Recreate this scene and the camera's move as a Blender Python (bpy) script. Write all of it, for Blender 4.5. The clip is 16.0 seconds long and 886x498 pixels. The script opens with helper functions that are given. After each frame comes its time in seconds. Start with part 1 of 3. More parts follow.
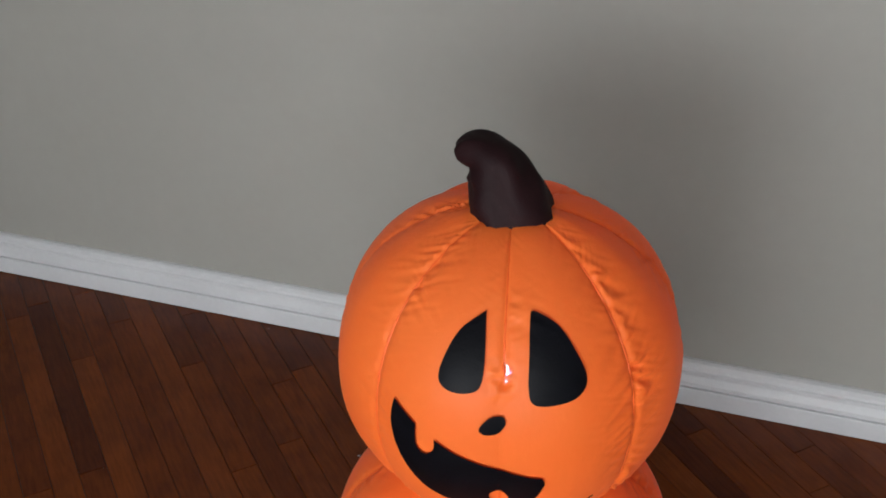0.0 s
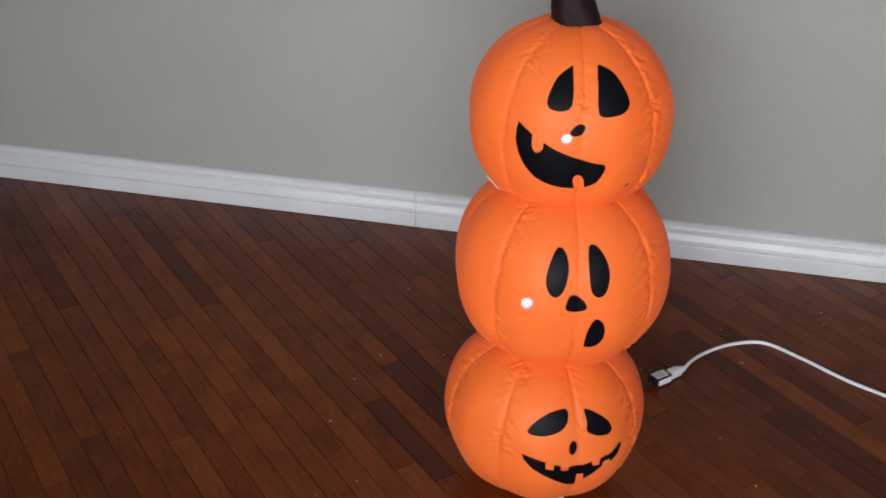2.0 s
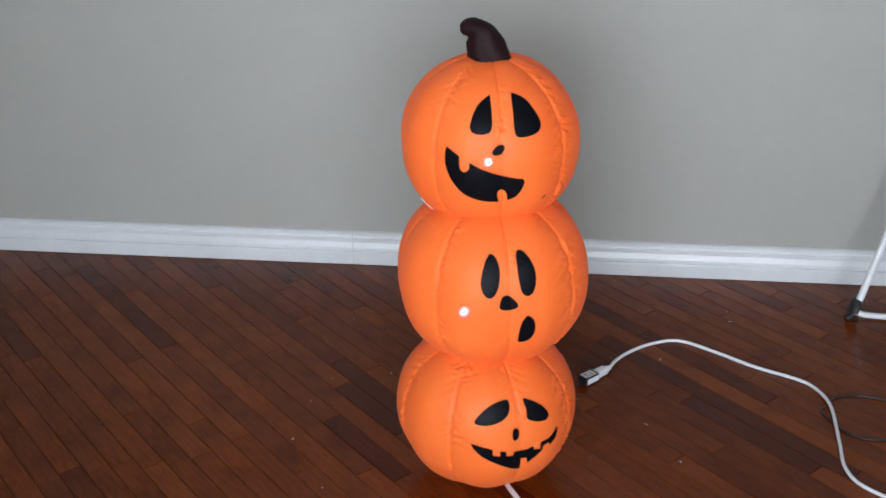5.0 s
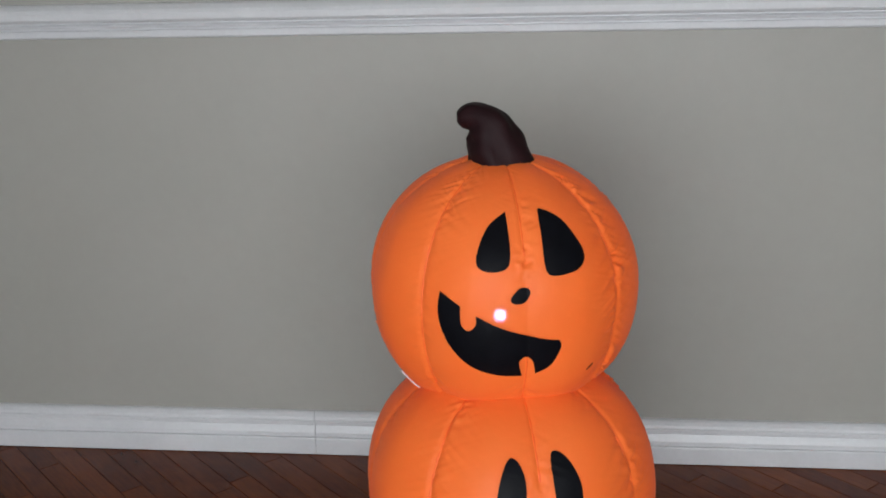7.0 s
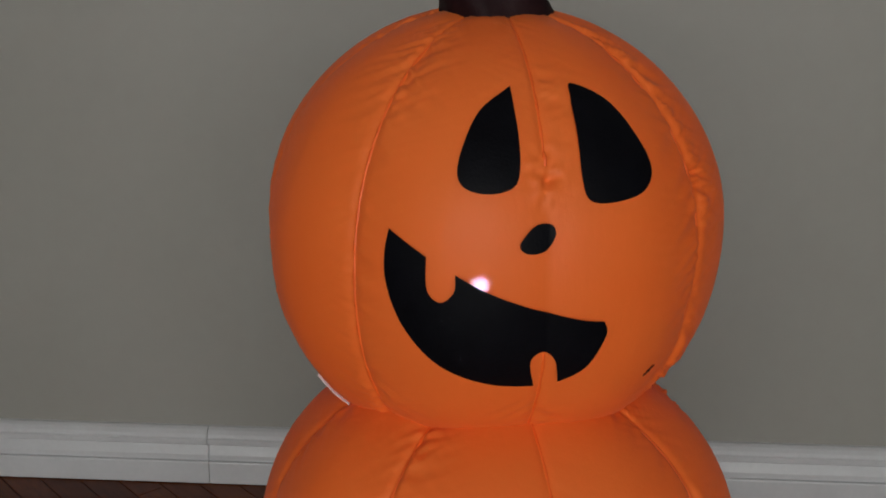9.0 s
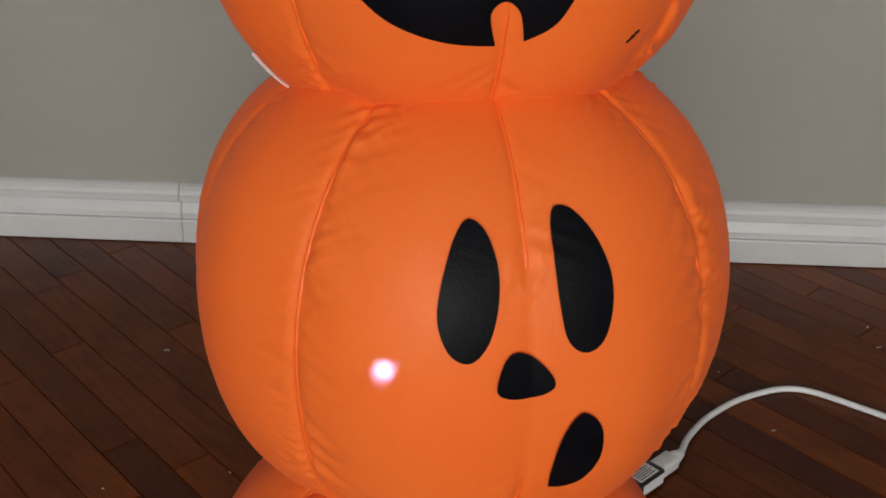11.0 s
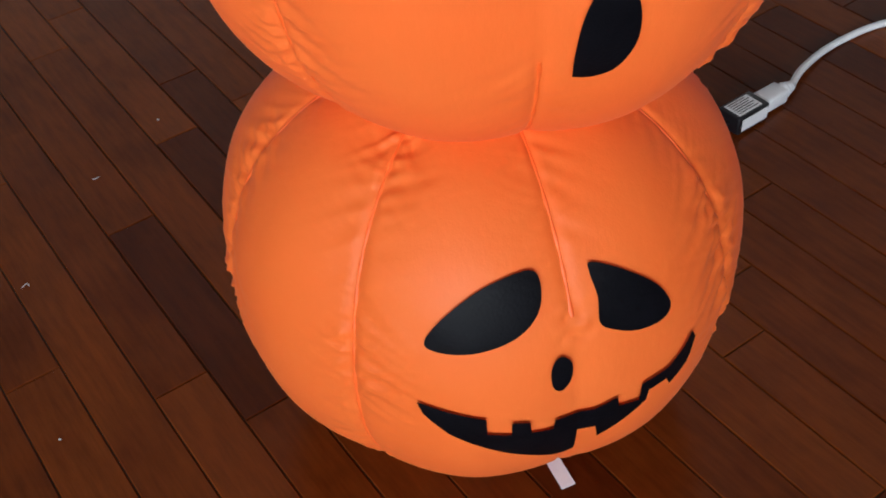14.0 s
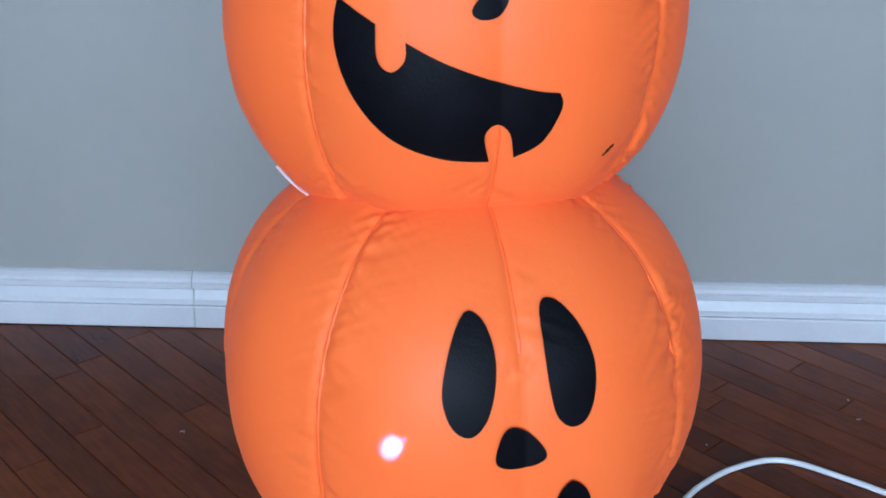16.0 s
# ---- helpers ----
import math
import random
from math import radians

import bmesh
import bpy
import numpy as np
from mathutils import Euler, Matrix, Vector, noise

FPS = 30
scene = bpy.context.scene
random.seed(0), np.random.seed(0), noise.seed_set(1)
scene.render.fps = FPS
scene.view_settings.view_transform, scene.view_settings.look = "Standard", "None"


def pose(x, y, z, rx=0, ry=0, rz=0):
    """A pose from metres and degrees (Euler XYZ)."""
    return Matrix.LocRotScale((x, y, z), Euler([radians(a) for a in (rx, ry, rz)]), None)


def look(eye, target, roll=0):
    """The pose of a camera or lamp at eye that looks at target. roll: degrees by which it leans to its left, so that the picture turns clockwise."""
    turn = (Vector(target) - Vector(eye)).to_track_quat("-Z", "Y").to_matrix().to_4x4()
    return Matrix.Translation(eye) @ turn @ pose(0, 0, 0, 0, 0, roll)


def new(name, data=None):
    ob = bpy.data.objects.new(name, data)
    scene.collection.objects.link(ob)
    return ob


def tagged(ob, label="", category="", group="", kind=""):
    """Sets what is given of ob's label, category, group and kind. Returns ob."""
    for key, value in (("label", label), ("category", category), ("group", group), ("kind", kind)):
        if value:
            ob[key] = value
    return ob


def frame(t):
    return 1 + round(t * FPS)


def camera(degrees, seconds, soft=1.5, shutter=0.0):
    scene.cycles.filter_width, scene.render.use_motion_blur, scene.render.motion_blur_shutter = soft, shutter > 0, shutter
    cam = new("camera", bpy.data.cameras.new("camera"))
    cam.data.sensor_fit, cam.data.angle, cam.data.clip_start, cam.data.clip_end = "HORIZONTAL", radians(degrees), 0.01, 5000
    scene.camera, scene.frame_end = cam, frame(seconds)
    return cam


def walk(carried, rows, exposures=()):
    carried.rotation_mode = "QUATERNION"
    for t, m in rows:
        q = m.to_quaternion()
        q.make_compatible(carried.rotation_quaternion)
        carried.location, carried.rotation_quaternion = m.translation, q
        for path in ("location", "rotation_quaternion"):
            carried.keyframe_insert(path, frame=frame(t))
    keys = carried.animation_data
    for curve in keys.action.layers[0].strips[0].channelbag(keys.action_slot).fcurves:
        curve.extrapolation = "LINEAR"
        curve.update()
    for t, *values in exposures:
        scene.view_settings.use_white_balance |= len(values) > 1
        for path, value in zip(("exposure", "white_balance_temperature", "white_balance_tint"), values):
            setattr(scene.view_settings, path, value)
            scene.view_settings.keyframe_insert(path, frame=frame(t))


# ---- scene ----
from mathutils.geometry import delaunay_2d_cdt

# ---- camera and its walk ----
cam = camera(44.0, 16.0, soft=1.8)
PATH = [
    (0.0, pose(0.253, -0.960, 1.590, 58.49, 0.56, 18.45)),
    (0.5, pose(0.268, -1.302, 1.607, 60.50, 1.62, 15.58)),
    (1.0, pose(0.132, -1.540, 1.577, 58.90, -1.81, 11.18)),
    (1.5, pose(0.151, -1.797, 1.580, 59.60, -3.10, 14.94)),
    (2.0, pose(0.180, -1.978, 1.612, 61.34, -0.96, 12.76)),
    (2.5, pose(0.156, -2.142, 1.616, 61.80, 1.68, 8.21)),
    (3.0, pose(0.128, -2.218, 1.619, 61.87, 0.17, 8.77)),
    (3.5, pose(0.151, -2.264, 1.646, 63.76, 1.44, 7.44)),
    (4.0, pose(0.161, -2.262, 1.645, 64.37, 1.06, 7.57)),
    (4.2, pose(0.160, -2.267, 1.648, 64.37, 0.71, 6.95)),
    (6.3, pose(0.269, -2.237, 1.635, 67.38, 1.46, 8.03)),
    (6.4, pose(0.244, -2.154, 1.606, 68.18, 1.39, 7.59)),
    (6.5, pose(0.216, -2.067, 1.574, 68.95, 1.37, 7.39)),
    (7.0, pose(0.083, -1.519, 1.348, 73.04, 1.49, 6.18)),
    (7.5, pose(0.052, -1.193, 1.204, 74.84, 0.95, 6.02)),
    (8.0, pose(0.006, -1.061, 1.183, 74.13, 0.43, 3.84)),
    (8.2, pose(-0.013, -1.017, 1.173, 73.82, -0.40, 2.85)),
    (10.3, pose(0.028, -0.829, 0.955, 69.52, -0.42, 3.59)),
    (10.5, pose(0.032, -0.821, 0.963, 67.20, -0.13, 3.54)),
    (11.0, pose(0.029, -0.821, 0.944, 63.11, -0.67, 3.28)),
    (11.5, pose(0.023, -0.805, 0.921, 57.78, -0.03, 2.09)),
    (12.0, pose(0.074, -0.768, 0.866, 53.20, 1.67, 6.31)),
    (12.5, pose(0.083, -0.749, 0.851, 48.98, 2.12, 7.28)),
    (13.0, pose(0.104, -0.728, 0.813, 48.32, 3.39, 9.54)),
    (13.5, pose(0.108, -0.726, 0.808, 46.32, 3.66, 9.64)),
    (14.0, pose(0.108, -0.725, 0.809, 46.38, 3.49, 9.39)),
    (14.5, pose(0.084, -0.747, 0.847, 49.09, 2.73, 6.96)),
    (15.0, pose(0.059, -0.790, 0.892, 54.60, 2.41, 4.40)),
    (15.5, pose(0.037, -0.799, 0.930, 60.05, 0.41, 3.47)),
    (16.0, pose(0.030, -0.914, 1.000, 67.16, -0.02, 2.85)),
]
EXPOSURES = [(0.0, -0.68, 6600, 10), (1.5, -0.5, 6600, 10), (2.5, -0.5, 6300, 10), (3.5, -0.45, 6000, 8), (4.2, -0.45, 6000, 8), (6.3, -0.05, 6300, 10), (7.0, -0.75, 6500, 10),
             (7.5, -1.7, 6800, 10), (8.2, -1.75, 6800, 10), (10.3, -1.3, 7400, 10), (10.5, -1.3, 7400, 10), (11.0, -1.0, 7300, 10), (12.0, -0.75, 7200, 10), (13.5, -0.5, 6400, 10),
             (14.5, -0.55, 6000, 10), (15.5, -0.48, 5100, 6), (16.0, -0.4, 5000, 6)]
walk(cam, PATH, EXPOSURES)

# ---- world and light ----
WALL_Y = 1.042           # face of the long wall behind the inflatable
ROOM = (-3.6, 2.2, -4.4, WALL_Y, 2.6)   # x0, x1, y0, y1, height
WIN = (-1.9, 2.0, 0.75, 2.45)            # wide window in the south wall behind the camera: x0, x1, z0, z1

world = bpy.data.worlds.new("world")
scene.world = world
world.use_nodes = True
wn = world.node_tree.nodes
sky = wn.new("ShaderNodeTexSky")
sky.sky_type = "NISHITA"
sky.sun_disc = False
sky.sun_elevation = radians(35)
sky.sun_rotation = radians(150)
wn["Background"].inputs["Strength"].default_value = 0.1
world.node_tree.links.new(sky.outputs[0], wn["Background"].inputs["Color"])

sun = new("sun", bpy.data.lights.new("sun", "SUN"))
sun.data.energy, sun.data.angle, sun.data.color = 1.0, radians(12), (1.0, 0.95, 0.88)
sun.matrix_world = look((-6, 8, 9), (0, 0, 0))

window_light = new("window_light", bpy.data.lights.new("window_light", "AREA"))
window_light.data.shape, window_light.data.size, window_light.data.size_y = "RECTANGLE", WIN[1] - WIN[0] - 0.1, WIN[3] - WIN[2] - 0.1
window_light.data.energy, window_light.data.color, window_light.data.spread = 100, (0.90, 0.96, 1.0), radians(84)
window_light.matrix_world = look(((WIN[0] + WIN[1]) / 2, ROOM[2] - 0.02, (WIN[2] + WIN[3]) / 2), (0.05, 1.0, 0.8))


# ---- materials ----
def material(name, rough=0.5, metal=0.0):
    m = bpy.data.materials.new(name)
    m.use_nodes = True
    nt = m.node_tree
    b = nt.nodes["Principled BSDF"]
    b.inputs["Roughness"].default_value, b.inputs["Metallic"].default_value = rough, metal
    return m, nt, b


def node(nt, kind, **values):
    n = nt.nodes.new(kind)
    for k, v in values.items():
        n.inputs[k.replace("_", " ")].default_value = v
    return n


def ramp(nt, fac, stops):
    r = nt.nodes.new("ShaderNodeValToRGB")
    while len(r.color_ramp.elements) < len(stops):
        r.color_ramp.elements.new(0.5)
    for e, (p, c) in zip(r.color_ramp.elements, stops):
        e.position, e.color = p, (*c, 1)
    nt.links.new(fac, r.inputs[0])
    return r.outputs[0]


def bump(nt, b, height, strength, distance=0.002):
    n = node(nt, "ShaderNodeBump", Strength=strength, Distance=distance)
    nt.links.new(height, n.inputs["Height"])
    nt.links.new(n.outputs[0], b.inputs["Normal"])
    return n


def coords(nt, scale=(1, 1, 1), turn=0.0):
    tc = nt.nodes.new("ShaderNodeTexCoord")
    mp = nt.nodes.new("ShaderNodeMapping")
    mp.inputs["Scale"].default_value = scale
    mp.inputs["Rotation"].default_value = (0, 0, turn)
    nt.links.new(tc.outputs["Object"], mp.inputs[0])
    return mp.outputs[0]


def noise_tex(nt, vec, scale, detail=4.0, rough=0.55):
    n = node(nt, "ShaderNodeTexNoise", Scale=scale, Detail=detail, Roughness=rough)
    nt.links.new(vec, n.inputs["Vector"])
    return n.outputs["Fac"]


def plain(name, colours, scale=20.0, rough=0.5, relief=0.1, metal=0.0, spread=(0.3, 0.7)):
    """A surface with two-scale colour variation and a fine relief."""
    m, nt, b = material(name, rough, metal)
    v = coords(nt)
    big, fine = noise_tex(nt, v, scale), noise_tex(nt, v, scale * 14, 2)
    mix = node(nt, "ShaderNodeMath")
    mix.operation = "MULTIPLY_ADD"
    nt.links.new(fine, mix.inputs[0])
    mix.inputs[1].default_value = 0.3
    scaled = node(nt, "ShaderNodeMath")
    scaled.operation = "MULTIPLY"
    scaled.inputs[1].default_value = 0.7
    nt.links.new(big, scaled.inputs[0])
    nt.links.new(scaled.outputs[0], mix.inputs[2])
    nt.links.new(ramp(nt, mix.outputs[0], [(spread[0], colours[0]), (spread[1], colours[1])]), b.inputs["Base Color"])
    if relief:
        bump(nt, b, fine, relief, 0.001)
    return m


def nylon():
    """Thin orange nylon: matt sheen, lets some light through, fine weave and creases."""
    m, nt, b = material("orange_nylon", 0.5)
    v = coords(nt)
    crease = noise_tex(nt, coords(nt, (1, 1, 0.35)), 26, 5, 0.6)
    soft = noise_tex(nt, v, 5, 3)
    weave = noise_tex(nt, v, 900, 1)
    colour = ramp(nt, soft, [(0.3, (0.95, 0.182, 0.030)), (0.72, (0.98, 0.222, 0.045))])
    nt.links.new(colour, b.inputs["Base Color"])
    b.inputs["Specular IOR Level"].default_value = 0.28
    b.inputs["Sheen Weight"].default_value = 0.08
    b.inputs["Sheen Roughness"].default_value = 0.4
    b.inputs["Sheen Tint"].default_value = (1.0, 0.75, 0.6, 1)
    h = node(nt, "ShaderNodeMath")
    h.operation = "MULTIPLY_ADD"
    h.inputs[1].default_value = 0.05
    nt.links.new(weave, h.inputs[0])
    nt.links.new(crease, h.inputs[2])
    n = bump(nt, b, h.outputs[0], 0.20, 0.006)
    thin = nt.nodes.new("ShaderNodeBsdfTranslucent")
    nt.links.new(colour, thin.inputs[0])
    nt.links.new(n.outputs[0], thin.inputs["Normal"])
    clear = nt.nodes.new("ShaderNodeBsdfTransparent")
    clear.inputs[0].default_value = (0.98, 0.78, 0.98, 1)
    haze = node(nt, "ShaderNodeBsdfRefraction", Roughness=0.28, IOR=1.14)
    haze.inputs[0].default_value = (0.95, 0.72, 0.95, 1)
    m0 = node(nt, "ShaderNodeMixShader", Fac=0.45)
    m1 = node(nt, "ShaderNodeMixShader", Fac=0.30)
    m2 = node(nt, "ShaderNodeMixShader", Fac=0.055)
    nt.links.new(clear.outputs[0], m0.inputs[1])
    nt.links.new(haze.outputs[0], m0.inputs[2])
    nt.links.new(b.outputs[0], m1.inputs[1])
    nt.links.new(thin.outputs[0], m1.inputs[2])
    nt.links.new(m1.outputs[0], m2.inputs[1])
    nt.links.new(m0.outputs[0], m2.inputs[2])
    nt.links.new(m2.outputs[0], nt.nodes["Material Output"].inputs[0])
    return m


def wood(name, per_island):
    m, nt, b = material(name, 0.26)
    info = nt.nodes.new("ShaderNodeNewGeometry" if per_island else "ShaderNodeObjectInfo")
    rnd = info.outputs["Random Per Island" if per_island else "Random"]
    tc = nt.nodes.new("ShaderNodeTexCoord")
    mp = nt.nodes.new("ShaderNodeMapping")
    mp.inputs["Rotation"].default_value = (0, 0, radians(45))
    nt.links.new(tc.outputs["Object"], mp.inputs[0])
    shift = nt.nodes.new("ShaderNodeCombineXYZ")
    far = node(nt, "ShaderNodeMath")
    far.operation = "MULTIPLY"
    far.inputs[1].default_value = 37.0
    nt.links.new(rnd, far.inputs[0])
    nt.links.new(far.outputs[0], shift.inputs[2])
    nt.links.new(far.outputs[0], shift.inputs[0])
    add = nt.nodes.new("ShaderNodeVectorMath")
    nt.links.new(mp.outputs[0], add.inputs[0])
    nt.links.new(shift.outputs[0], add.inputs[1])
    long = nt.nodes.new("ShaderNodeVectorMath")
    long.operation = "MULTIPLY"
    long.inputs[1].default_value = (1.0, 9.0, 1.0)
    nt.links.new(add.outputs[0], long.inputs[0])
    grain = noise_tex(nt, long.outputs[0], 14, 8, 0.65)
    cloud = noise_tex(nt, add.outputs[0], 7, 4, 0.6)
    base = ramp(nt, rnd, [(0.0, (0.066, 0.0115, 0.0018)), (0.10, (0.106, 0.0215, 0.0030)), (0.55, (0.132, 0.0280, 0.0040)), (1.0, (0.172, 0.0400, 0.0060))])
    g = ramp(nt, grain, [(0.30, (0.72, 0.66, 0.62)), (0.62, (1.06, 1.04, 1.0))])
    c = ramp(nt, cloud, [(0.28, (0.70, 0.62, 0.58)), (0.55, (1.0, 1.0, 1.0)), (0.8, (1.22, 1.18, 1.1))])
    last = base
    for other in (g, c):
        mix = nt.nodes.new("ShaderNodeMix")
        mix.data_type, mix.blend_type = "RGBA", "MULTIPLY"
        mix.inputs[0].default_value = 1.0
        nt.links.new(last, mix.inputs[6])
        nt.links.new(other, mix.inputs[7])
        last = mix.outputs[2]
    nt.links.new(last, b.inputs["Base Color"])
    smear = noise_tex(nt, mp.outputs[0], 3.5, 3)
    nt.links.new(ramp(nt, smear, [(0.3, (0.16, 0.16, 0.16)), (0.75, (0.25, 0.25, 0.25))]), b.inputs["Roughness"])
    b.inputs["Specular IOR Level"].default_value = 0.20
    bump(nt, b, grain, 0.12, 0.0006)
    return m


NYLON = nylon()
SEAM_NYLON = plain("seam_nylon", ((0.80, 0.100, 0.010), (0.92, 0.135, 0.016)), 60, 0.5, 0.3)
WOOD = wood("cherry_plank", False)
WOOD_REST = wood("cherry_plank_rest", True)
BLACK_CLOTH = plain("black_cloth", ((0.002, 0.002, 0.003), (0.004, 0.004, 0.006)), 30, 0.46, 0.25)
BLACK_CLOTH.node_tree.nodes["Principled BSDF"].inputs["Specular IOR Level"].default_value = 0.07
STEM_CLOTH = plain("brown_cloth", ((0.010, 0.0035, 0.0045), (0.020, 0.007, 0.008)), 25, 0.6, 0.3)
STEM_CLOTH.node_tree.nodes["Principled BSDF"].inputs["Specular IOR Level"].default_value = 0.10
PAINT = plain("wall_paint", ((0.275, 0.265, 0.238), (0.300, 0.290, 0.263)), 2.2, 0.55, 0.10)
TRIM = plain("white_trim_paint", ((0.49, 0.49, 0.50), (0.57, 0.57, 0.58)), 7.0, 0.38, 0.05)
CEILING = plain("ceiling_paint", ((0.76, 0.76, 0.74), (0.82, 0.82, 0.80)), 3.0, 0.8, 0.2)
SUBFLOOR = plain("joint_dirt", ((0.010, 0.006, 0.004), (0.02, 0.012, 0.008)), 12, 0.8, 0.2)
WHITE_PLASTIC = plain("white_plastic", ((0.62, 0.63, 0.65), (0.76, 0.77, 0.78)), 60, 0.35, 0.05)
BLACK_PLASTIC = plain("black_plastic", ((0.006, 0.006, 0.008), (0.014, 0.014, 0.018)), 50, 0.3, 0.05)
RIBBON = plain("white_ribbon", ((0.74, 0.70, 0.74), (0.84, 0.80, 0.83)), 60, 0.6, 0.3)
PAPER = plain("label_paper", ((0.72, 0.73, 0.75), (0.80, 0.81, 0.82)), 60, 0.5, 0.02)
INK = plain("label_ink", ((0.03, 0.03, 0.035), (0.06, 0.06, 0.07)), 60, 0.6, 0.0)
TUBE = plain("white_steel_tube", ((0.55, 0.56, 0.57), (0.70, 0.70, 0.71)), 20, 0.3, 0.04)
RUBBER = plain("black_rubber", ((0.008, 0.008, 0.008), (0.018, 0.018, 0.018)), 30, 0.6, 0.2)
LINT = plain("grey_lint", ((0.5, 0.48, 0.45), (0.66, 0.64, 0.6)), 90, 0.9, 0.0)
PUTTY = plain("grey_crack", ((0.16, 0.15, 0.14), (0.24, 0.23, 0.22)), 40, 0.8, 0.1)

LED, _nt, _b = material("led_glow", 0.4)
_b.inputs["Base Color"].default_value = (0.8, 0.8, 0.9, 1)
_b.inputs["Emission Color"].default_value = (0.40, 0.28, 1.0, 1)
_b.inputs["Emission Strength"].default_value = 15.0

GLASS, _nt, _b = material("window_glass", 0.02)
_b.inputs["Transmission Weight"].default_value = 1.0
_b.inputs["Base Color"].default_value = (0.95, 0.97, 0.97, 1)


# ---- mesh helpers ----
def finish(name, bm, mat, parent=None, smooth=True, label=""):
    bmesh.ops.recalc_face_normals(bm, faces=bm.faces[:])
    me = bpy.data.meshes.new(name)
    bm.to_mesh(me)
    bm.free()
    me.materials.append(mat)
    if smooth:
        me.polygons.foreach_set("use_smooth", [True] * len(me.polygons))
    ob = new(name, me)
    if parent is not None:
        ob.parent = parent
        ob.matrix_parent_inverse = parent.matrix_world.inverted()
    if label:
        tagged(ob, label)
    return ob


def part(name, bm, mat, parent, label="", smooth=True):
    return finish(name, bm, mat, parent, smooth, label)


def empty(name, at):
    ob = new(name)
    ob.location = at
    ob.empty_display_size = 0.05
    bpy.context.view_layer.update()
    return ob


def box(bm, x0, x1, y0, y1, z0, z1, m=None):
    p = [Vector((x, y, z)) for z in (z0, z1) for y in (y0, y1) for x in (x0, x1)]
    if m is not None:
        p = [m @ q for q in p]
    v = [bm.verts.new(q) for q in p]
    for f in ((0, 2, 3, 1), (4, 5, 7, 6), (0, 1, 5, 4), (2, 6, 7, 3), (0, 4, 6, 2), (1, 3, 7, 5)):
        bm.faces.new([v[i] for i in f])
    return v


def rounded_box(x0, x1, y0, y1, z0, z1, r=0.003, seg=2, m=None):
    bm = bmesh.new()
    box(bm, x0, x1, y0, y1, z0, z1)
    bmesh.ops.bevel(bm, geom=bm.edges[:], offset=r, segments=seg, affect="EDGES", profile=0.5)
    if m is not None:
        bmesh.ops.transform(bm, matrix=m, verts=bm.verts[:])
    return bm


def spline(pts, n):
    """n points a span along a smooth line through pts."""
    p = [Vector(q) for q in pts]
    p = [p[0] * 2 - p[1]] + p + [p[-1] * 2 - p[-2]]
    out = []
    for i in range(1, len(p) - 2):
        for k in range(n):
            t = k / n
            a, b, c, d = p[i - 1:i + 3]
            out.append(0.5 * (2 * b + (c - a) * t + (2 * a - 5 * b + 4 * c - d) * t * t + (3 * b - a - 3 * c + d) * t ** 3))
    return out + [p[-2]]


def tube(bm, pts, radius, sides=10, cap=True):
    rings, up = [], Vector((0, 0, 1))
    for i, q in enumerate(pts):
        d = (pts[min(i + 1, len(pts) - 1)] - pts[max(i - 1, 0)]).normalized()
        s = d.cross(up) if abs(d.z) < 0.95 else d.cross(Vector((0, 1, 0)))
        s.normalize()
        u = s.cross(d)
        r = radius(i / (len(pts) - 1)) if callable(radius) else radius
        rings.append([bm.verts.new(q + s * (r * math.cos(2 * math.pi * k / sides)) + u * (r * math.sin(2 * math.pi * k / sides))) for k in range(sides)])
    for a, b in zip(rings, rings[1:]):
        for k in range(sides):
            bm.faces.new((a[k], a[(k + 1) % sides], b[(k + 1) % sides], b[k]))
    if cap:
        bm.faces.new(rings[0][::-1])
        bm.faces.new(rings[-1])


def moulding(profile, x0, x1, y):
    """A moulding along x on the long wall; profile: how far out, how high."""
    bm = bmesh.new()
    a = [bm.verts.new((x0, y - o, z)) for o, z in profile]
    b = [bm.verts.new((x1, y - o, z)) for o, z in profile]
    for i in range(len(profile) - 1):
        bm.faces.new((a[i], b[i], b[i + 1], a[i + 1]))
    bm.faces.new(a[::-1])
    bm.faces.new(b)
    return bm


# ---- the room ----
X0, X1, Y0, Y1, HIGH = ROOM
TH = 0.12


def wall(name, x0, x1, y0, y1, z0=0.0, z1=HIGH, label="", bm=None):
    if bm is None:
        bm = bmesh.new()
        box(bm, x0, x1, y0, y1, z0, z1)
    ob = finish(name, bm, PAINT, smooth=False)
    return tagged(ob, label or "plain wall in warm light-grey matt paint", "wall", kind="structure")


wall("wall_north", X0 - TH, X1 + TH, Y1, Y1 + TH, -0.03)
wall("wall_west", X0 - TH, X0, Y0, Y1, -0.03)
wall("wall_east", X1, X1 + TH, Y0, Y1, -0.03)
_bm = bmesh.new()
for q in ((X0 - TH, WIN[0], -0.03, HIGH), (WIN[1], X1 + TH, -0.03, HIGH), (WIN[0], WIN[1], -0.03, WIN[2]), (WIN[0], WIN[1], WIN[3], HIGH)):
    box(_bm, q[0], q[1], Y0 - TH, Y0, q[2], q[3])
wall("wall_south", 0, 0, 0, 0, bm=_bm, label="warm light-grey wall with one wide daylight window opening")
_bm = bmesh.new()
box(_bm, X0 - TH, X1 + TH, Y0 - TH, Y1 + TH, HIGH, HIGH + 0.1)
tagged(finish("ceiling", _bm, CEILING, smooth=False), "flat white painted ceiling of the room", "ceiling", kind="structure")
_bm = bmesh.new()
box(_bm, -60, 60, -60, 60, -0.4, -0.35)
tagged(finish("ground", _bm, SUBFLOOR, smooth=False), "dark bare ground outside around the house", "ground", kind="structure")

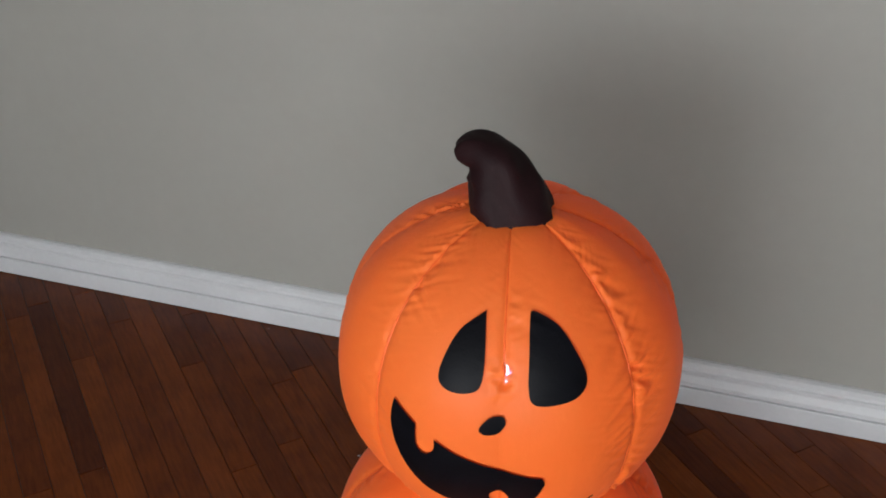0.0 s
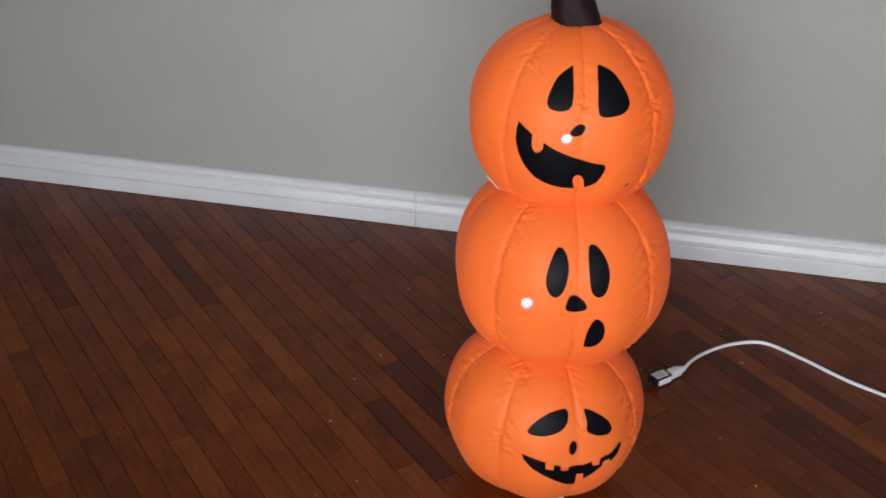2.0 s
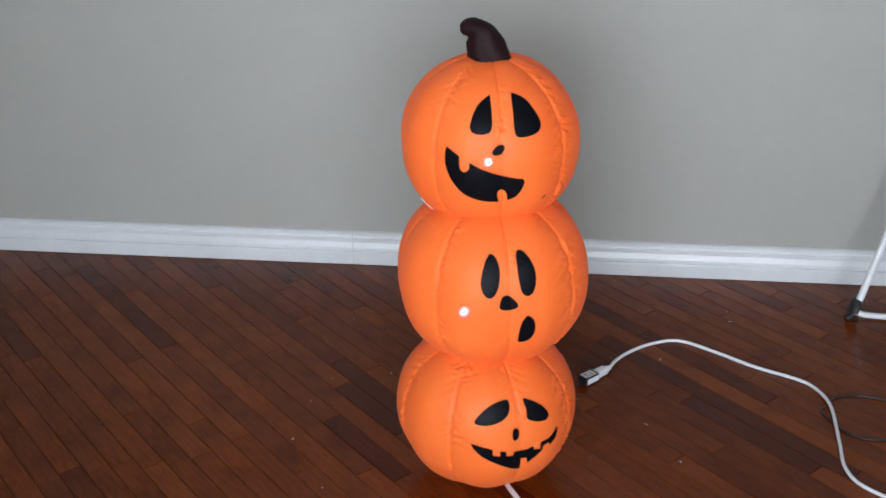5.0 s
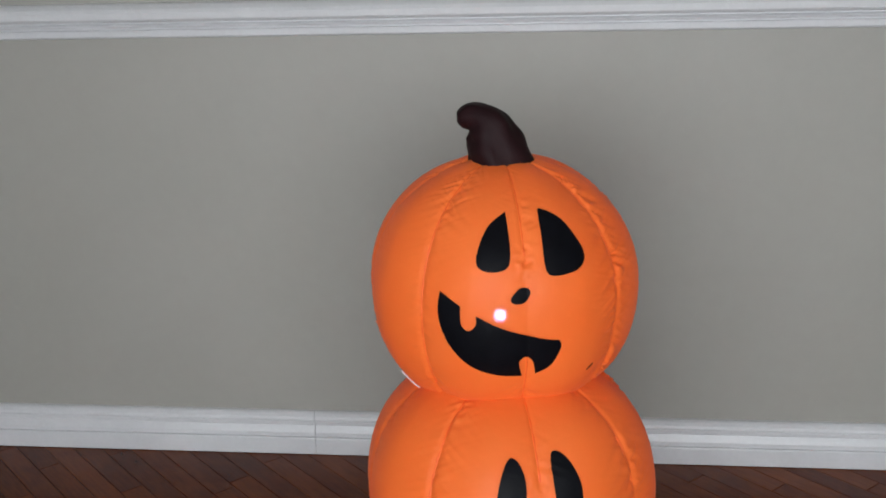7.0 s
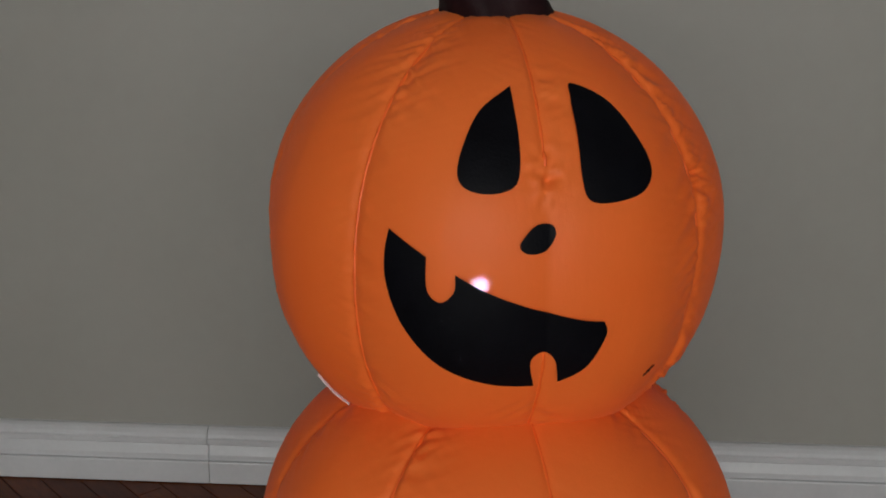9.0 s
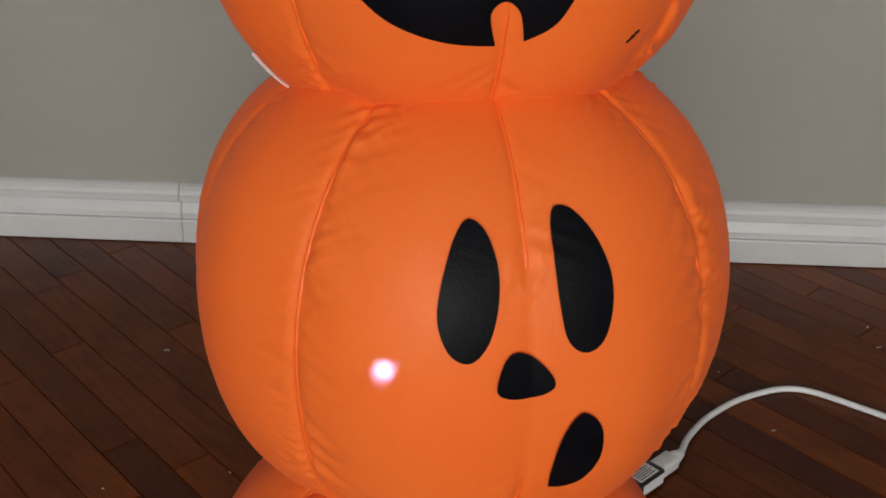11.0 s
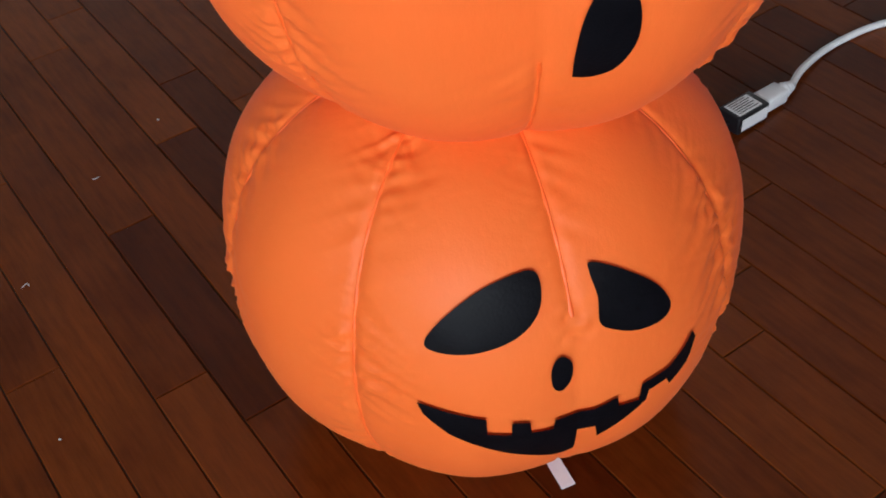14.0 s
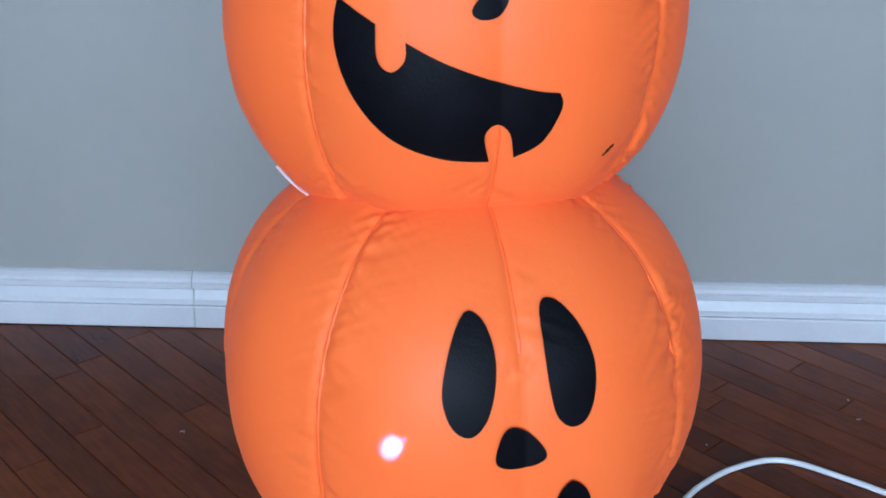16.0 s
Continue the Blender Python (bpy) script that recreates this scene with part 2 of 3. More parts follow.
window = tagged(empty("window_1", ((WIN[0] + WIN[1]) / 2, Y0 - 0.06, WIN[2])), "white framed window letting soft daylight in", "window", kind="structure")
_bm = bmesh.new()
for q in ((WIN[0], WIN[1], WIN[2], WIN[2] + 0.05), (WIN[0], WIN[1], WIN[3] - 0.05, WIN[3]), (WIN[0], WIN[0] + 0.05, WIN[2] + 0.05, WIN[3] - 0.05), (WIN[1] - 0.05, WIN[1], WIN[2] + 0.05, WIN[3] - 0.05)):
    box(_bm, q[0], q[1], Y0 - 0.10, Y0 - 0.06, q[2], q[3])
part("window_frame", _bm, TRIM, window, smooth=False)
_bm = bmesh.new()
box(_bm, WIN[0] + 0.05, WIN[1] - 0.05, Y0 - 0.083, Y0 - 0.079, WIN[2] + 0.05, WIN[3] - 0.05)
pane = part("pane", _bm, GLASS, window, smooth=False)
pane.visible_shadow = False

# baseboard in two lengths that meet in a thin open joint
BASE = [(0, 0.002), (0.019, 0.002), (0.0195, 0.006), (0.0195, 0.046), (0.0185, 0.049), (0.0125, 0.0495), (0.0120, 0.0525), (0.0155, 0.054), (0.0150, 0.062), (0.0115, 0.072), (0.0090, 0.080),
        (0.0080, 0.0835), (0.0185, 0.086), (0.0225, 0.089), (0.0225, 0.098), (0.0190, 0.101), (0.0175, 0.108), (0.012, 0.115), (0.006, 0.119), (0, 0.120)]
JOINT = -0.562
for x0, x1 in ((X0, JOINT - 0.0007), (JOINT + 0.0007, X1)):
    tagged(finish("baseboard", moulding(BASE, x0, x1, Y1), TRIM, smooth=False), "white painted stepped wooden baseboard along the wall", "baseboard", kind="structure")
_bm = bmesh.new()
box(_bm, JOINT - 0.0006, JOINT + 0.0006, Y1 - 0.0175, Y1, 0.004, 0.047)
tagged(finish("trim", _bm, PUTTY, smooth=False), "grey open joint between two lengths of baseboard", "trim", kind="structure")
RAIL0 = 1.085
RAIL = [(0, 0), (0.008, 0), (0.012, 0.004), (0.013, 0.018), (0.007, 0.020), (0.007, 0.023), (0.017, 0.025), (0.019, 0.029), (0.017, 0.032), (0.010, 0.034), (0.010, 0.037), (0.025, 0.040), (0.029, 0.046), (0.030, 0.060),
        (0.026, 0.068), (0.020, 0.074), (0.012, 0.080), (0, 0.082)]
tagged(finish("trim", moulding([(o, z + RAIL0) for o, z in RAIL], X0, X1, Y1), TRIM, smooth=False), "white moulded chair rail running along the wall", "chair rail", kind="structure")

# ---- the inflatable: three pumpkins in one column ----
# centre, half width, half height, direction of the seam beside the face
PUMPKINS = [((-0.010, 0.050, 0.822), 0.202, 0.190, 13.0), ((0.0, 0.0, 0.512), 0.222, 0.202, 15.5), ((-0.010, -0.053, 0.187), 0.214, 0.193, 27.5)]


def skin(k, az, el, lift=0.0):
    """A point on pumpkin k: az degrees to the side of straight ahead, el degrees up; lift in metres above the cloth."""
    (cx, cy, cz), a, b, seam = PUMPKINS[k]
    ra, re = radians(az), radians(el)
    gore = ((az - seam) / 45.0) % 1.0
    off = min(gore, 1 - gore)                       # 0 on a seam, 0.5 in the middle of a gore
    side = 1 if gore < 0.5 else -1
    number = math.floor((az - seam) / 45.0 + 0.5) % 8
    wide = max(0.0, math.cos(re))
    front = max(0.0, 1 - abs(el - (-1, 5, 4)[k]) / (32, 26, 28)[k]) if number == 0 else 0.0      # the face panel runs on across the middle seam
    pinch = 0.034 * (1 - min(1.0, off / 0.5)) ** (1.5 if number else 1.8) + 0.009 * math.exp(-(off / 0.03) ** 2) * (1 - min(1.0, 3 * front))
    pinch *= 0.35 + 0.65 * wide
    # short creases that fan out from the thread where it gathers the cloth
    lean = off * 45 * 0.55
    p = noise.noise(Vector((el * 0.16 + 3.1 * k, number * 7.3 + 1.7 * side, off * 2.0)))
    p2 = 0.5 - 1.6 * abs(noise.noise(Vector(((el + lean) * 0.24 + 9.0 * k, number * 3.9 + 2.1 * side, off * 2.5))))
    p3 = 0.5 - 1.6 * abs(noise.noise(Vector(((el - lean * 0.6) * 0.42 + 4.0 * k, number * 5.9 + 1.1 * side, off * 3.5))))
    gather = 0.25 + 1.5 * max(0.0, 0.15 + noise.noise(Vector((el * 0.045, number * 2.7 + side * 0.3, k * 3.0 + 0.5))))
    pucker = gather * (0.018 * p + 0.034 * p2 + 0.018 * p3) * math.exp(-(off / 0.17) ** 1.2) * (1 - math.exp(-(off / 0.025) ** 2))
    if number == 0:
        pucker *= 0.4 * (1 - min(1.0, 3 * front))
        end = (26, 28, 24)[k]                       # the seam's end, a small bunched tuck between the eyes
        tuck = math.exp(-(off / 0.075) ** 2 - ((el - end) / 5.5) ** 2)
        pucker += tuck * ((0.045, 0.016, 0.020)[k] * noise.noise(Vector((el * 0.38, (az - seam) * 0.42, k * 7.0 + 1.3))) + 0.006)
    slack = 0.007 * noise.noise(Vector((math.sin(ra) * 2.2 + k * 5, math.cos(ra) * 2.2, el * 0.035)))
    full = 0.045 * math.sin(2 * re) ** 2 * (0.25 if k == 0 and el > 0 else 0.15 if k == 2 and el < 0 else 1.0)
    m = 1 - pinch + pucker + slack + full
    n = Vector((math.cos(re) * math.sin(ra), -math.cos(re) * math.cos(ra), math.sin(re)))
    q = Vector((cx + (a * m + lift) * n.x, cy + (a * m + lift) * n.y, cz + (b * m + lift) * n.z))
    if q.z < 0.0012:
        q.z = 0.0012
    return q


def inside(k, q, margin):
    (cx, cy, cz), a, b, _ = PUMPKINS[k]
    return ((q.x - cx) / (a - margin)) ** 2 + ((q.y - cy) / (a - margin)) ** 2 + ((q.z - cz) / (b - margin)) ** 2 < 1


def pumpkin_mesh(k):
    bm = bmesh.new()
    cols, lats = 8 * 44, 300
    rows = []
    for j in range(lats + 1):
        el = -88 + 176 * j / lats
        rows.append([bm.verts.new(skin(k, PUMPKINS[k][3] + 360 * i / cols, el)) for i in range(cols)])
    for r0, r1 in zip(rows, rows[1:]):
        for i in range(cols):
            bm.faces.new((r0[i], r0[(i + 1) % cols], r1[(i + 1) % cols], r1[i]))
    bm.faces.new(rows[-1])
    bm.faces.new(rows[0][::-1])
    hidden = [v for v in bm.verts if any(inside(o, v.co, 0.012) for o in range(3) if o != k)]
    bmesh.ops.delete(bm, geom=hidden, context="VERTS")
    return bm


def outline(points, soft=True, n=7):
    """A closed smooth line through the points; a point given with a third value is a corner."""
    if not soft:
        out = []
        for i, p in enumerate(points):
            q = Vector(points[(i + 1) % len(points)][:2])
            m = max(1, int((q - Vector(p[:2])).length / 0.8))
            out += [Vector(p[:2]).lerp(q, j / m) for j in range(m)]
        return out
    out, c = [], len(points)
    for i in range(c):
        a, b, d, e = (points[(i + o) % c] for o in (-1, 0, 1, 2))
        p0, p1, p2, p3 = (Vector(q[:2]) for q in (a, b, d, e))
        t1 = Vector((0, 0)) if len(b) > 2 else (p2 - p0) * 0.5
        t2 = Vector((0, 0)) if len(d) > 2 else (p3 - p1) * 0.5
        if len(b) > 2:
            t1 = (p2 - p1) * 0.6
        if len(d) > 2:
            t2 = (p2 - p1) * 0.6
        for s in range(n):
            t = s / n
            h = (2 * t ** 3 - 3 * t * t + 1, t ** 3 - 2 * t * t + t, -2 * t ** 3 + 3 * t * t, t ** 3 - t * t)
            out.append(p1 * h[0] + t1 * h[1] + p2 * h[2] + t2 * h[3])
    return out


def patch(k, line, step=0.55, lift=0.0032):
    """Black cloth sewn on pumpkin k within a closed line of side and height angles."""
    xs, ys = [p.x for p in line], [p.y for p in line]
    pts = [p.copy() for p in line]
    edges = [(i, (i + 1) % len(line)) for i in range(len(line))]
    x = min(xs) + step / 2
    while x < max(xs):
        y = min(ys) + step / 2
        while y < max(ys):
            pts.append(Vector((x, y)))
            y += step
        x += step
    v, _, f, *_ = delaunay_2d_cdt(pts, edges, [list(range(len(line)))], 1, 1e-5)
    bm = bmesh.new()
    vs = [bm.verts.new(skin(k, p.x, p.y, lift)) for p in v]
    for face in f:
        bm.faces.new([vs[i] for i in face])
    return bm


stack = tagged(empty("inflatable_pumpkin_stack", (-0.012, -0.055, 0)), "orange nylon inflatable of three stacked jack-o-lanterns standing on the floor", "inflatable")

FACES = [
    [("eye", [(5, 47, 1), (-3.5, 40), (-7.2, 30), (-7.0, 24), (-3, 21.6), (3, 22), (6.2, 25), (6.6, 34)]),
     ("eye", [(24.3, 47), (33, 42), (38, 32.5), (39.6, 25), (36, 20.4), (29, 18.8), (22.6, 19.4), (21.0, 24), (21.5, 34), (22.5, 44)]),
     ("nose", [(14.2, 12.6), (12, 9.2), (8.2, 8.6), (6.4, 10.6), (9.6, 14.6), (13.2, 15.0)]),
     ("mouth", [(-22, 12.6, 1), (-13, 7.4, 1), (-12.6, 0), (-9.8, -2.5), (-7.0, 0), (-6.8, 3.9, 1), (1, -0.4), (11, -4.6), (20, -7.2), (25.4, -8, 1), (26.2, -11.6), (22.6, -19.6), (16.6, -23.6, 1),
                (15.2, -17.4), (12.2, -15.1), (9.6, -17.6), (11.0, -24.6, 1), (0, -22.6), (-10.4, -17.8), (-17.8, -9.8), (-21.8, -0.6), (-22.6, 6.6)])],
    [("eye", [(3.6, 38), (7.2, 36), (9.4, 30), (9.4, 23), (7.6, 15.8), (4.4, 12.2), (0.8, 14), (-1.4, 20), (-0.9, 27), (1.0, 34.4)]),
     ("eye", [(22.4, 39.4), (26, 38.2), (29.4, 33), (31.2, 26), (30.6, 19), (28.4, 13.4), (25, 12), (22, 15), (20.8, 22), (20.5, 30), (20.8, 36.6)]),
     ("nose", [(12.9, 13.5), (16.2, 11.8), (19.2, 8.0), (19.6, 5.4), (17, 3.8), (13, 3.6), (10, 4.7), (9.2, 7.0), (10.6, 12)]),
     ("mouth", [(25.2, -1.2), (28.2, -3.6), (29.7, -8), (29.6, -14), (27, -19), (23.2, -20.4), (20.4, -20.2, 1), (20.4, -15.4), (21.2, -8.7), (22.9, -3.6)])],
    [("eye", [(-1.6, 23.4), (2, 28.4), (8, 33), (14, 35.4), (19.8, 36.2), (21.6, 33.6), (20.4, 28), (15.6, 23.6), (7.6, 21.2), (0.4, 21.4)]),
     ("eye", [(33, 34.8), (39, 31.5), (45.4, 25.6), (48, 19.8), (45.8, 17.2), (40.2, 17.6), (35.6, 19.6), (32.4, 22.4), (32.8, 28), (32.2, 33)]),
     ("nose", [(24.3, 17.2), (26.1, 15), (25.9, 11), (23.9, 8.5), (22.1, 10), (21.8, 14), (22.8, 16.6)]),
     ("mouth", [(-3.4, 8.3), (9.3, 4.4), (9.4, -0.4), (13.9, -1.6), (14.0, 2.4), (17.5, 1.4), (17.7, -2.2), (22.1, -3.0), (22.4, -0.2), (30.6, -0.8), (35.4, 0.9), (35.8, -2.3), (40.2, -3.0), (40.6, 2.0),
                (47, 2.8), (50.6, 5.4), (53.6, 8.2), (54.8, 5.6), (52, 0.2), (47.6, -3.1), (46.6, -0.6), (42.4, -1.2), (42.0, -4.4), (36.6, -9.0), (32.0, -12.4), (31.2, -7.6), (27.4, -7.4), (27.6, -17.2),
                (22.8, -15.6), (12.8, -8.3), (2.2, -0.4), (-2.4, 5.0)])],
]
LABELS = {"eye": "black sewn-on cloth eye", "nose": "black sewn-on cloth nose", "mouth": "black sewn-on grinning mouth with gap teeth"}
LIGHTS = [(-0.020, 0.095, 0.742), (-0.055, 0.030, 0.392)]


def seam_strip(k, number, low, high):
    """One stitched seam of pumpkin k between two heights, as one strip of cloth."""
    bm = bmesh.new()
    az = PUMPKINS[k][3] + 45 * number
    rows = []
    for j in range(int(high - low) + 1):
        el = low + j
        w = 0.55 * (1 + 0.35 * math.sin(j * 0.9 + number))
        q = [skin(k, az + d, el, lift) for d, lift in ((-w, -0.0012), (-w * 0.4, 0.0009), (w * 0.4, 0.0009), (w, -0.0012))]
        if any(c.z < 0.003 or any(inside(o, c, 0.006) for o in range(3) if o != k) for c in q):
            if rows:
                break
            continue
        rows.append([bm.verts.new(c) for c in q])
    for a, b in zip(rows, rows[1:]):
        for i in range(3):
            bm.faces.new((a[i], a[i + 1], b[i + 1], b[i]))
    return bm


for k in range(3):
    body = part("pumpkin", pumpkin_mesh(k), NYLON, stack, "lit orange nylon pumpkin with sewn gores")
    for kind, pts in FACES[k]:
        straight = k == 2 and kind == "mouth"
        part(kind, patch(k, outline([Vector(p) for p in pts] if straight else pts, not straight)), BLACK_CLOTH, body, LABELS[kind])
    for i in range(1, 8):
        part("seam", seam_strip(k, i, -78, 82), SEAM_NYLON, body, "darker stitched seam")
    # the seam in the middle stops at the face and goes on below it
    part("seam", seam_strip(k, 0, (28, 29, 25)[k], 82), SEAM_NYLON, body, "darker stitched seam")
    if k < 2:
        part("seam", seam_strip(k, 0, -78, (-14, -18)[k]), SEAM_NYLON, body, "darker stitched seam")
    if k < 2:
        bm = bmesh.new()
        bmesh.ops.create_icosphere(bm, subdivisions=2, radius=0.0027)
        bmesh.ops.transform(bm, matrix=Matrix.Translation(LIGHTS[k]), verts=bm.verts[:])
        part("led_bulb", bm, LED, body, "small glowing white-violet lamp inside the cloth")
for at in LIGHTS:
    lamp = new("led_light", bpy.data.lights.new("led_light", "POINT"))
    lamp.data.energy, lamp.data.color, lamp.data.shadow_soft_size = 0.34, (0.85, 0.78, 1.0), 0.006
    lamp.location = (at[0], at[1], at[2] + 0.012)


def stem_mesh():
    """A stuffed cloth stem, wide at its foot, bent over to one side, with folds."""
    axis = spline([(-0.010, 0.046, 0.988), (-0.017, 0.047, 1.018), (-0.028, 0.048, 1.043), (-0.041, 0.048, 1.060), (-0.056, 0.048, 1.066), (-0.070, 0.048, 1.057)], 5)
    n, sides, bm, rings = len(axis), 28, bmesh.new(), []
    for i, q in enumerate(axis):
        t = i / (n - 1)
        d = (axis[min(i + 1, n - 1)] - axis[max(i - 1, 0)]).normalized()
        s = Vector((0, 1, 0))
        u = d.cross(s).normalized()
        r = 0.050 - 0.026 * t - 0.012 * t * t
        if t > 0.93:
            r *= 1 - 6 * (t - 0.93)
        ring = []
        for k in range(sides):
            a = 2 * math.pi * k / sides
            fold = 1 + 0.09 * math.sin(3 * a + 4 * t) * t + 0.05 * abs(math.sin(2.5 * a + 9 * t)) * t - 0.22 * math.exp(-((a - 2.2) / 0.35) ** 2) * math.sin(math.pi * t) + 0.16 * noise.noise(Vector((math.cos(a) * 2.2, math.sin(a) * 2.2, t * 5)))
            ring.append(bm.verts.new(q + s * (r * fold * math.cos(a)) + u * (r * fold * math.sin(a))))
        rings.append(ring)
    for a, b in zip(rings, rings[1:]):
        for k in range(sides):
            bm.faces.new((a[k], a[(k + 1) % sides], b[(k + 1) % sides], b[k]))
    bm.faces.new(rings[0][::-1])
    bm.faces.new(rings[-1])
    return bm


part("stem", stem_mesh(), STEM_CLOTH, stack, "dark brown bent cloth stem")


def ribbon(pts, width, thick=0.0008):
    bm = bmesh.new()
    line = spline(pts, 6)
    rows = []
    for i, q in enumerate(line):
        d = (line[min(i + 1, len(line) - 1)] - line[max(i - 1, 0)]).normalized()
        s = d.cross(Vector((0, 0, 1))).normalized() * (width / 2)
        rows.append([bm.verts.new(q - s), bm.verts.new(q + s), bm.verts.new(q + s + Vector((0, 0, thick))), bm.verts.new(q - s + Vector((0, 0, thick)))])
    for a, b in zip(rows, rows[1:]):
        for i in range(4):
            bm.faces.new((a[i], a[(i + 1) % 4], b[(i + 1) % 4], b[i]))
    bm.faces.new(rows[0])
    bm.faces.new(rows[-1][::-1])
    return bm


part("ribbon_tag", ribbon([(0.030, -0.075, 0.001), (0.046, -0.120, 0.0015), (0.060, -0.150, 0.003), (0.078, -0.178, 0.001)], 0.013), RIBBON, stack, "white ribbon tag lying on the floor", smooth=False)
_p = [skin(0, -62 + 3 * i, -38 - 2.6 * i, 0.002) for i in range(4)]
part("tether_loop", ribbon([tuple(p) for p in _p], 0.0028), RIBBON, stack, "white thread loop at the waist", smooth=False)
_bm = bmesh.new()
for d, w, h in ((0.0, 1.0, 0.6), (1.0, 1.1, 0.45), (-0.9, 0.9, -0.7)):
    c = skin(0, 43.1 + d, -25.6 + 0.8 * d, 0.0008)
    _m = Matrix.Translation(c) @ (c - Vector(PUMPKINS[0][0])).to_track_quat("Z", "Y").to_matrix().to_4x4() @ pose(0, 0, 0, 0, 0, 35) @ Matrix.Diagonal((w, h + 0.2 if h > 0 else 0.5, 0.15, 1))
    bmesh.ops.create_icosphere(_bm, subdivisions=1, radius=0.0030, matrix=_m)
part("stain", _bm, STEM_CLOTH, stack, "small dark smudge on the cloth")

# ---- power plug and cables ----
PLUG = Matrix.Translation((0.257, 0.375, 0)) @ Matrix.Rotation(radians(46), 4, "Z")
adapter = tagged(empty("power_adapter", PLUG.translation), "black cable adapter with a printed white label on the floor", "adapter")
part("housing", rounded_box(-0.052, 0.0, -0.0165, 0.0165, 0.002, 0.026, 0.0025, 2, PLUG), BLACK_PLASTIC, adapter)
part("side_label", rounded_box(-0.046, -0.003, -0.0172, -0.0163, 0.006, 0.022, 0.0003, 1, PLUG), PAPER, adapter, "plain pale side sticker", smooth=False)
label = part("label", rounded_box(-0.047, -0.009, -0.0125, 0.0125, 0.0258, 0.0265, 0.0003, 1, PLUG), PAPER, adapter, "white printed label", smooth=False)
for i in range(6):
    y = -0.0095 + i * 0.0037
    part("print_line", rounded_box(-0.044, -0.012 - 0.004 * (i % 2), y, y + 0.0014, 0.0264, 0.0267, 0.0001, 1, PLUG), INK, label, smooth=False)
_bm = bmesh.new()
tube(_bm, spline([PLUG @ Vector((-0.050, 0, 0.014)), PLUG @ Vector((-0.09, 0.0, 0.008)), Vector((0.10, 0.30, 0.006)), Vector((0.03, 0.21, 0.006)), Vector((0.0, 0.13, 0.010))], 8), 0.0028)
part("lead", _bm, BLACK_PLASTIC, adapter, "thin black lead running under the inflatable")

cable = tagged(empty("white_cable", PLUG @ Vector((0.03, 0, 0))), "white power cable with moulded plug snaking over the floor", "cable")
part("plug_body", rounded_box(0.0005, 0.040, -0.0125, 0.0125, 0.004, 0.0235, 0.004, 3, PLUG), WHITE_PLASTIC, cable, "moulded white plug body")
_bm = bmesh.new()
tube(_bm, [PLUG @ Vector((x, 0, 0.0135)) for x in (0.038, 0.045, 0.052, 0.060)], lambda t: 0.0105 - 0.005 * t, 14)
for x in (0.043, 0.049, 0.055):
    tube(_bm, [PLUG @ Vector((x + d, 0, 0.0135)) for d in (0.0, 0.0018)], 0.0100 - 0.28 * (x - 0.043), 14)
part("strain_relief", _bm, WHITE_PLASTIC, cable, "ribbed strain relief")
_bm = bmesh.new()
_e = PLUG @ Vector((0.058, 0, 0.0135))
tube(_bm, spline([_e, (0.315, 0.460, 0.011), (0.355, 0.520, 0.006), (0.42, 0.575, 0.0052), (0.50, 0.600, 0.0052), (0.59, 0.552, 0.0052), (0.70, 0.475, 0.0052), (0.806, 0.420, 0.0052), (0.852, 0.375, 0.0052),
                  (0.875, 0.285, 0.0090), (0.868, 0.130, 0.0052), (0.862, 0.015, 0.0052), (0.90, -0.06, 0.0052), (1.02, -0.12, 0.0052), (1.25, -0.10, 0.0052), (1.7, 0.05, 0.0052)], 10), 0.0046, 12)
part("cord", _bm, WHITE_PLASTIC, cable)
_bm = bmesh.new()
tube(_bm, spline([(0.872, 0.300, 0.0028), (0.900, 0.338, 0.0026), (0.96, 0.352, 0.0026), (1.04, 0.33, 0.0026), (1.07, 0.25, 0.0026), (1.05, 0.17, 0.0026), (0.96, 0.150, 0.0026), (0.90, 0.170, 0.0026), (0.871, 0.215, 0.0026),
                  (0.85, 0.26, 0.0026), (0.862, 0.292, 0.0028)], 8), 0.0026)
tagged(finish("black_cable", _bm, BLACK_PLASTIC), "thin black cable lying in a loop on the floor", "cable")

# ---- folding stand at the edge of the view ----
stand = tagged(empty("folding_stand", (1.20, 0.80, 0)), "white tubular metal folding stand with black rubber feet", "stand")
FOOT = Vector((1.035, 0.800, 0.010))
_bm = bmesh.new()
tube(_bm, spline([FOOT + Vector((0.0, 0, 0.004)), FOOT + Vector((0.030, 0.02, 0.10)), FOOT + Vector((0.115, 0.075, 0.40)), FOOT + Vector((0.20, 0.13, 0.70))], 6), 0.011, 14)
part("leg", _bm, TUBE, stand, "slanting white tube leg")
_bm = bmesh.new()
tube(_bm, spline([FOOT + Vector((0.010, 0, 0.012)), FOOT + Vector((0.05, -0.004, 0.003)), FOOT + Vector((0.25, -0.01, 0.002)), FOOT + Vector((0.46, -0.02, 0.002))], 6), 0.009, 14)
part("floor_tube", _bm, TUBE, stand)
_bm = bmesh.new()
tube(_bm, spline([FOOT + Vector((0.46, -0.02, 0.004)), FOOT + Vector((0.45, 0.02, 0.15)), FOOT + Vector((0.32, 0.09, 0.45)), FOOT + Vector((0.20, 0.13, 0.70))], 6), 0.011, 14)
part("leg", _bm, TUBE, stand)
_bm = bmesh.new()
tube(_bm, [FOOT + Vector((-0.006, -0.004, -0.009)), FOOT + Vector((-0.003, -0.001, 0.012)), FOOT + Vector((0.011, 0.007, 0.050))], lambda t: 0.021 - 0.006 * t, 16)
part("rubber_foot", _bm, RUBBER, stand, "black rubber foot")
_bm = bmesh.new()
